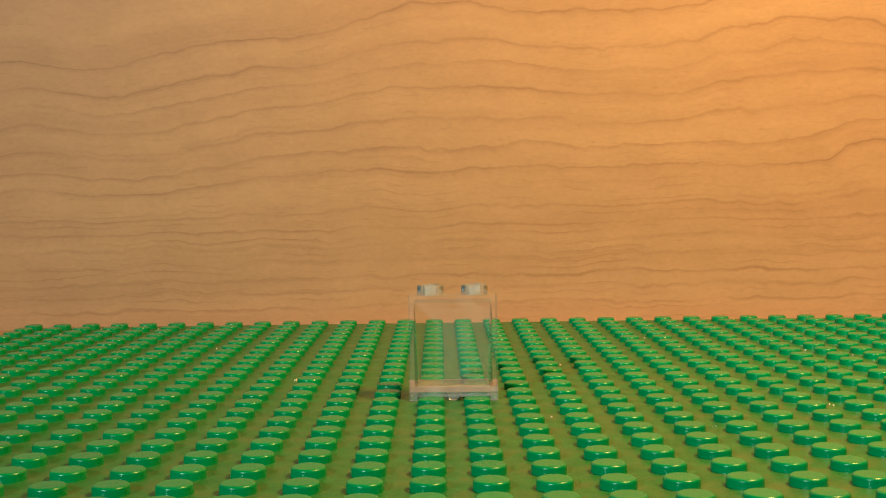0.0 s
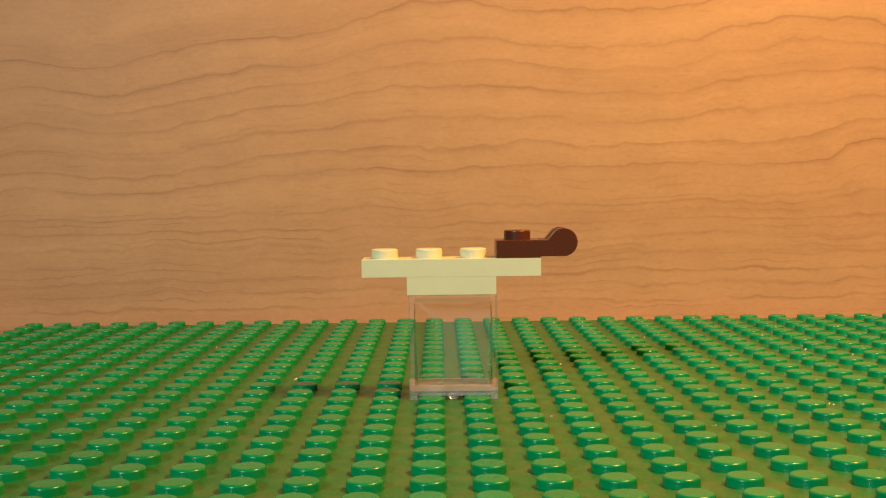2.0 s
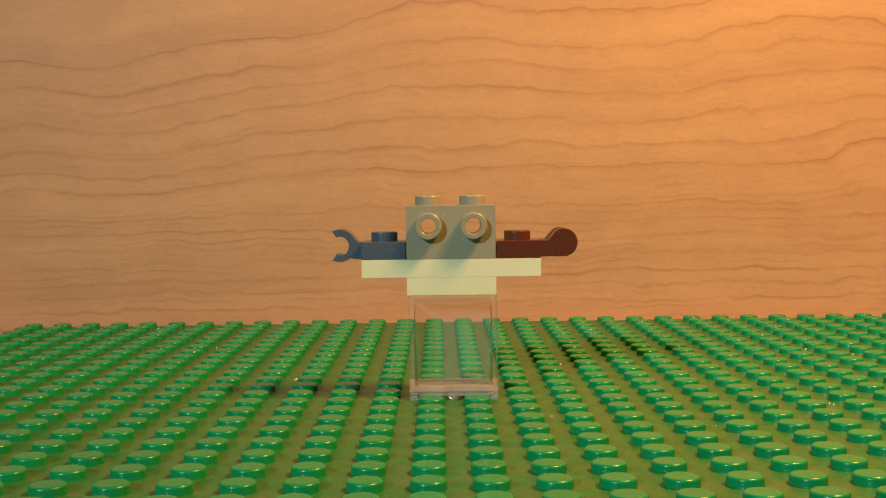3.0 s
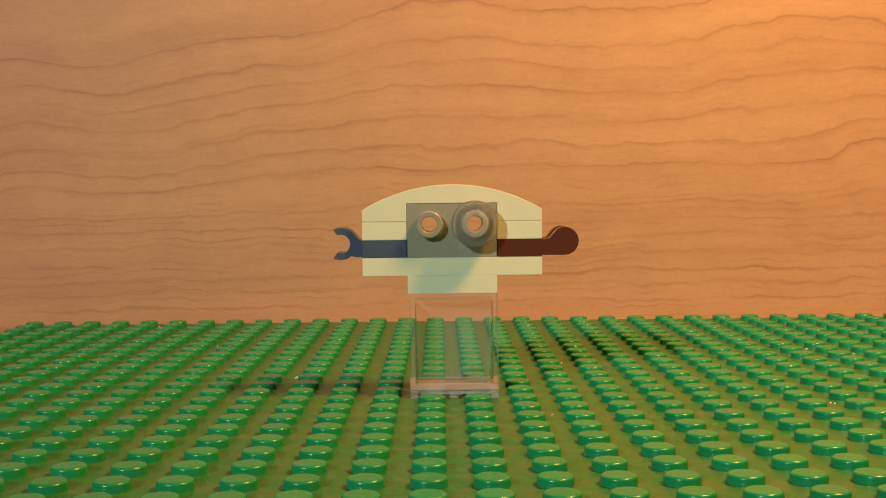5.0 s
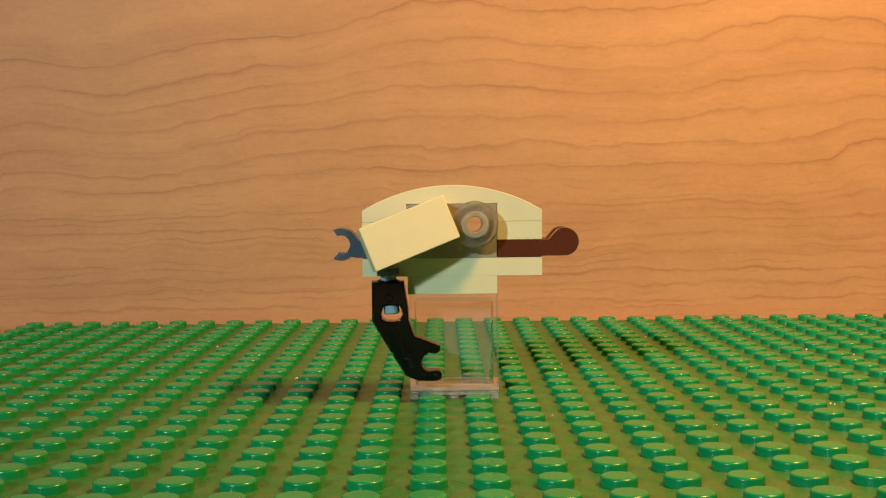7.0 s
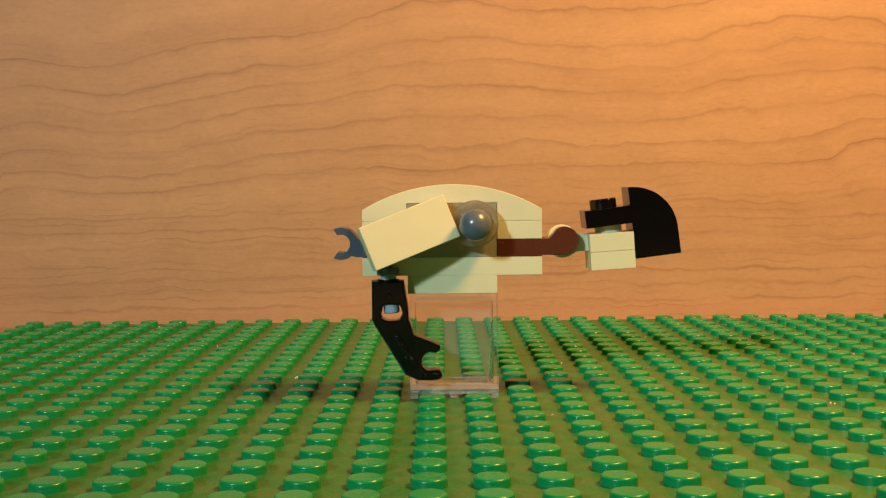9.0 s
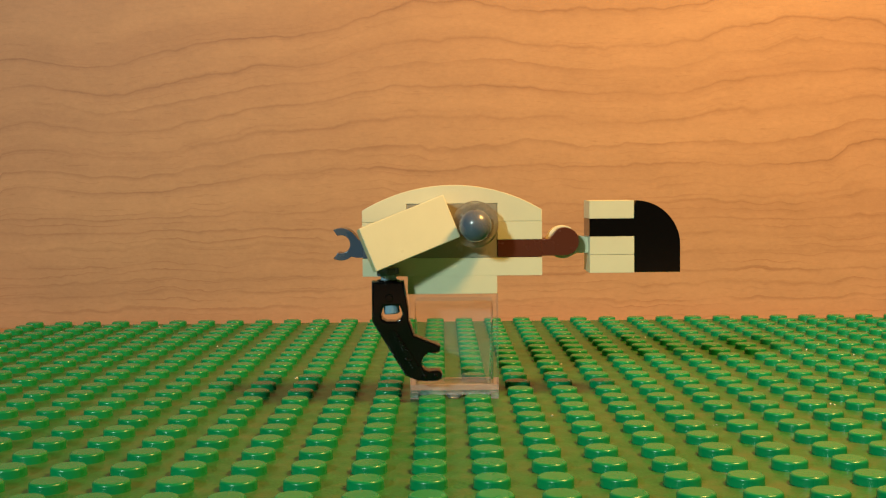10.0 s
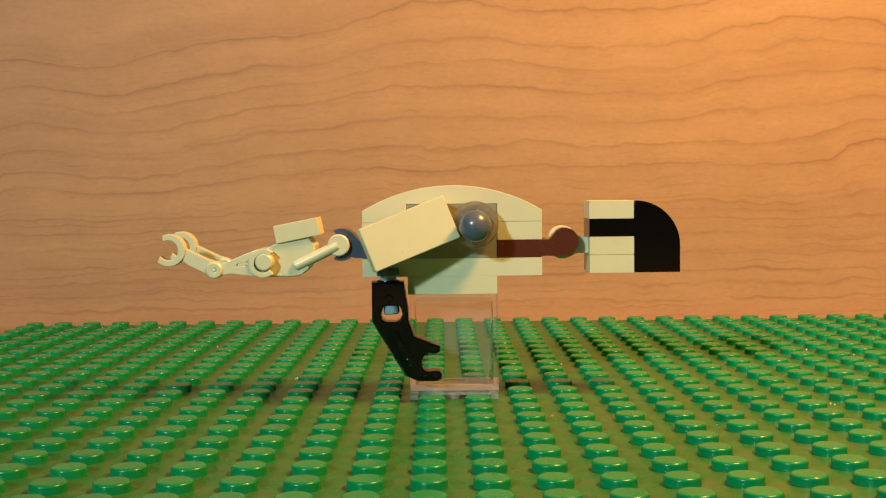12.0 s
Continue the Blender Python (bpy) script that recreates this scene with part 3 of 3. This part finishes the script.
# ---- the baseplate, with its many studs ----
def build_baseplate():
    base = thing("baseplate", "green plastic studded building baseplate lying flat on the table", "baseplate")
    part("sheet", box(-116, 140, -140, 116, -1.45, 0.33, 0.2), GREEN_SHEET, base)
    turned = lathe([(0, 1.66), (1.95, 1.65), (2.16, 1.59), (2.31, 1.46), (2.38, 1.26), (2.4, 0.55), (2.43, 0.28)], 28)
    shared = part("stud", turned, GREEN, base)
    shared.location = (0, -8 * 11 * MM, 0)
    mesh = shared.data
    corners = np.empty(len(mesh.vertices) * 3)
    mesh.vertices.foreach_get("co", corners)
    corners = corners.reshape(-1, 3)
    faces = [tuple(p.vertices) for p in mesh.polygons]
    verts, polys = [], []
    for j in range(-17, 15):
        for i in range(-14, 18):
            at = np.array((8 * i * MM, 8 * j * MM, 0))
            if (i, j) == (0, -11):
                continue
            if -11 <= j <= 1 and -10 <= i <= 12:
                ob = new("stud", mesh)
                ob.parent, ob.location = base, at
            else:
                polys.extend(tuple(v + len(verts) for v in f) for f in faces)
                verts.extend(map(tuple, corners + at))
    field = bpy.data.meshes.new("outer_studs")
    field.from_pydata(verts, [], polys)
    field.materials.append(GREEN)
    field.shade_smooth()
    loops = [tuple(c.vector) for c in mesh.corner_normals]
    field.normals_split_custom_set(loops * (len(polys) // len(faces)))
    ob = tagged(new("outer_studs", field), kind="stuff")
    ob.parent = base


build_baseplate()


def build_dust():
    """Crumbs and scuffed flecks that lie on the sheet between the studs."""
    rng = random.Random(4)
    bm = bmesh.new()
    spots = [(-11.5, 13.6), (-12.5, 12.5), (15.5, 13.5), (16.4, 12.5), (10.5, 6.5), (5.5, -3.5), (2.5, -2.5), (11.5, 5.5), (8.5, -1.5), (-3.5, 2.5),
             (13.5, 11.5), (-9.5, 13.5), (-6.5, 8.5), (6.5, 9.5), (-7.5, -5.5), (12.5, -3.5), (-10.5, 4.5), (3.5, 4.5)]
    for i, j in spots:
        for _ in range(rng.randint(1, 2)):
            piece = bmesh.new()
            bmesh.ops.create_icosphere(piece, subdivisions=1, radius=rng.uniform(0.12, 0.25))
            for v in piece.verts:
                v.co *= rng.uniform(0.6, 1.3)
            merge(bm, piece, Matrix.Translation((8 * i + rng.uniform(-1, 1), 8 * j + rng.uniform(-1, 1), 0.42)))
    tagged(part("dust", bm, DUST), "pale crumbs of dust scattered on the green baseplate", "dust", kind="stuff")


build_dust()


# ---- what moves: the pieces lie ready on the table behind the camera and are put on one by one ----
def resting(ob, k):
    low = min((ob.matrix_world.inverted() @ c.matrix_world @ Vector(v))[2] for c in ob.children for v in c.bound_box)
    return pose((-400 + 42 * (k % 18)) * MM, -0.34 - 0.06 * (k // 18), -1.47 * MM - low)


def nudge(dx=0.0, dy=0.0, dz=0.0, ry=0.0, rx=0.0):
    return lambda m: Matrix.Translation((dx * MM, dy * MM, dz * MM)) @ m @ pose(0, 0, 0, rx, ry, 0)


def motions():
    bpy.context.view_layer.update()
    step = 1 / 30
    plan = [
        # thing, first moment on the model, how it hovers before it is pressed home
        (plate_short, 0.5, nudge(0, 0, 2.2)),
        (plate_long, 1.0, nudge(0, 0, 0.9)),
        (hinge_plate, 1.6, nudge(0.1, 0, 0.9, -2)),
        (side_stud_brick, 2.1, nudge(-0.15, 0, 1.25, -3.2)),
        (clip_plate, 2.6, nudge(0.1, 0, 0.7, 4)),
        (small_a, 3.3, nudge(0, 0, 1.0)),
        (small_b, 3.7, nudge(0, 0, 1.0)),
        (curved_slope, 4.2, nudge(0, 0, 1.4, -2)),
        (round_plate, 4.7, nudge(0, -1.2, 0)),
        (ball_joint, 7.2, nudge(0, -0.4, 0.2)),
        (head_tile, 9.5, nudge(-0.2, 0, 1.2, -5, 13)),
        (tail_tile, 11.2, nudge(-0.3, 0, 1.5, -8)),
    ]
    for k, (ob, t, hover) in enumerate(plan, 22):
        home, wait = SEATS[ob], resting(ob, k)
        walk(ob, [(0.0, wait), (t - 2 * step, wait), (t - step, hover(home)), (t + step, hover(home)), (t + 2 * step, home), (12.0, home)])

    def place(ob, k, t, rows):
        wait = resting(ob, k)
        keyed = [(0.0, wait), (t - 2 * step, wait)]
        times = [r[0] for r in rows] + [12.05]
        for (at, m), after in zip(rows, times[1:]):
            keyed += [(at - step, m), (after - 2 * step, m)]
        keyed[-1] = (12.0, keyed[-1][1])
        walk(ob, keyed)

    def turned(ob, ry, dx=0.0, dy=0.0, dz=0.0, rx=0.0, rz=0.0):
        m = SEATS[ob]
        return Matrix.Translation((dx * MM, dy * MM, dz * MM)) @ Matrix.Translation(m.translation) @ pose(0, 0, 0, rx, 0, rz) @ pose(0, 0, 0, 0, ry, 0)

    place(wing, 15, 5.3, [(5.3, turned(wing, -14.5, 0, 0, 0, -6, 11)), (5.8, turned(wing, -11.5, 0, 0, 0, -6, 11)), (5.9, turned(wing, -20, 0, 0, 0, -6, 11)), (6.0, turned(wing, -27, 0, 0, 0, -6, 11)),
                          (6.6, turned(wing, -21, 0, 0, 0, -6, 11))])
    place(hip_bar, 16, 5.8, [(5.8, turned(hip_bar, 17, -3.4, 0, 2.6)), (5.9, turned(hip_bar, 12, -1.9, 0, 0.4)),
                             (6.0, turned(hip_bar, 5, -0.9, 0, 0.1)), (6.1, turned(hip_bar, 1)), (6.6, turned(hip_bar, -5, 0.0, -0.3, 0.5))])

    def swung(ob, ry, dz=0.0):
        hub = Matrix.Translation((23.9 * MM, 0, 28.35 * MM))
        return Matrix.Translation((0, 0, dz * MM)) @ hub @ pose(0, 0, 0, 0, ry, 0) @ hub.inverted() @ SEATS[ob]

    place(head_hinge, 10, 7.7, [(7.7, swung(head_hinge, -8)), (7.8, swung(head_hinge, -5)), (8.9, swung(head_hinge, -3.4)), (9.1, swung(head_hinge, 0))])
    place(head_low, 11, 8.3, [(8.3, swung(head_low, -5, -1.0)), (8.4, swung(head_low, -5)), (8.9, swung(head_low, -3.4)), (9.1, swung(head_low, 0))])
    place(leg, 17, 6.6, [(6.6, turned(leg, 2, 0.1, 0, -0.8)), (6.7, turned(leg, 0))])
    place(beak, 18, 9.0, [(9.0, turned(beak, -7, -0.5, 0, 1.7)), (9.1, turned(beak, 0))])
    place(tail_torso, 19, 10.2, [(10.2, turned(tail_torso, -5, -1.4, 0, 0.4)), (10.3, turned(tail_torso, 0))])
    place(arm_back, 20, 10.7, [(10.7, turned(arm_back, -2)), (10.8, turned(arm_back, 0))])
    place(arm_front, 21, 11.8, [(11.8, turned(arm_front, 1, 0.0, -2.0, -0.3)), (11.9, turned(arm_front, 0))])


motions()
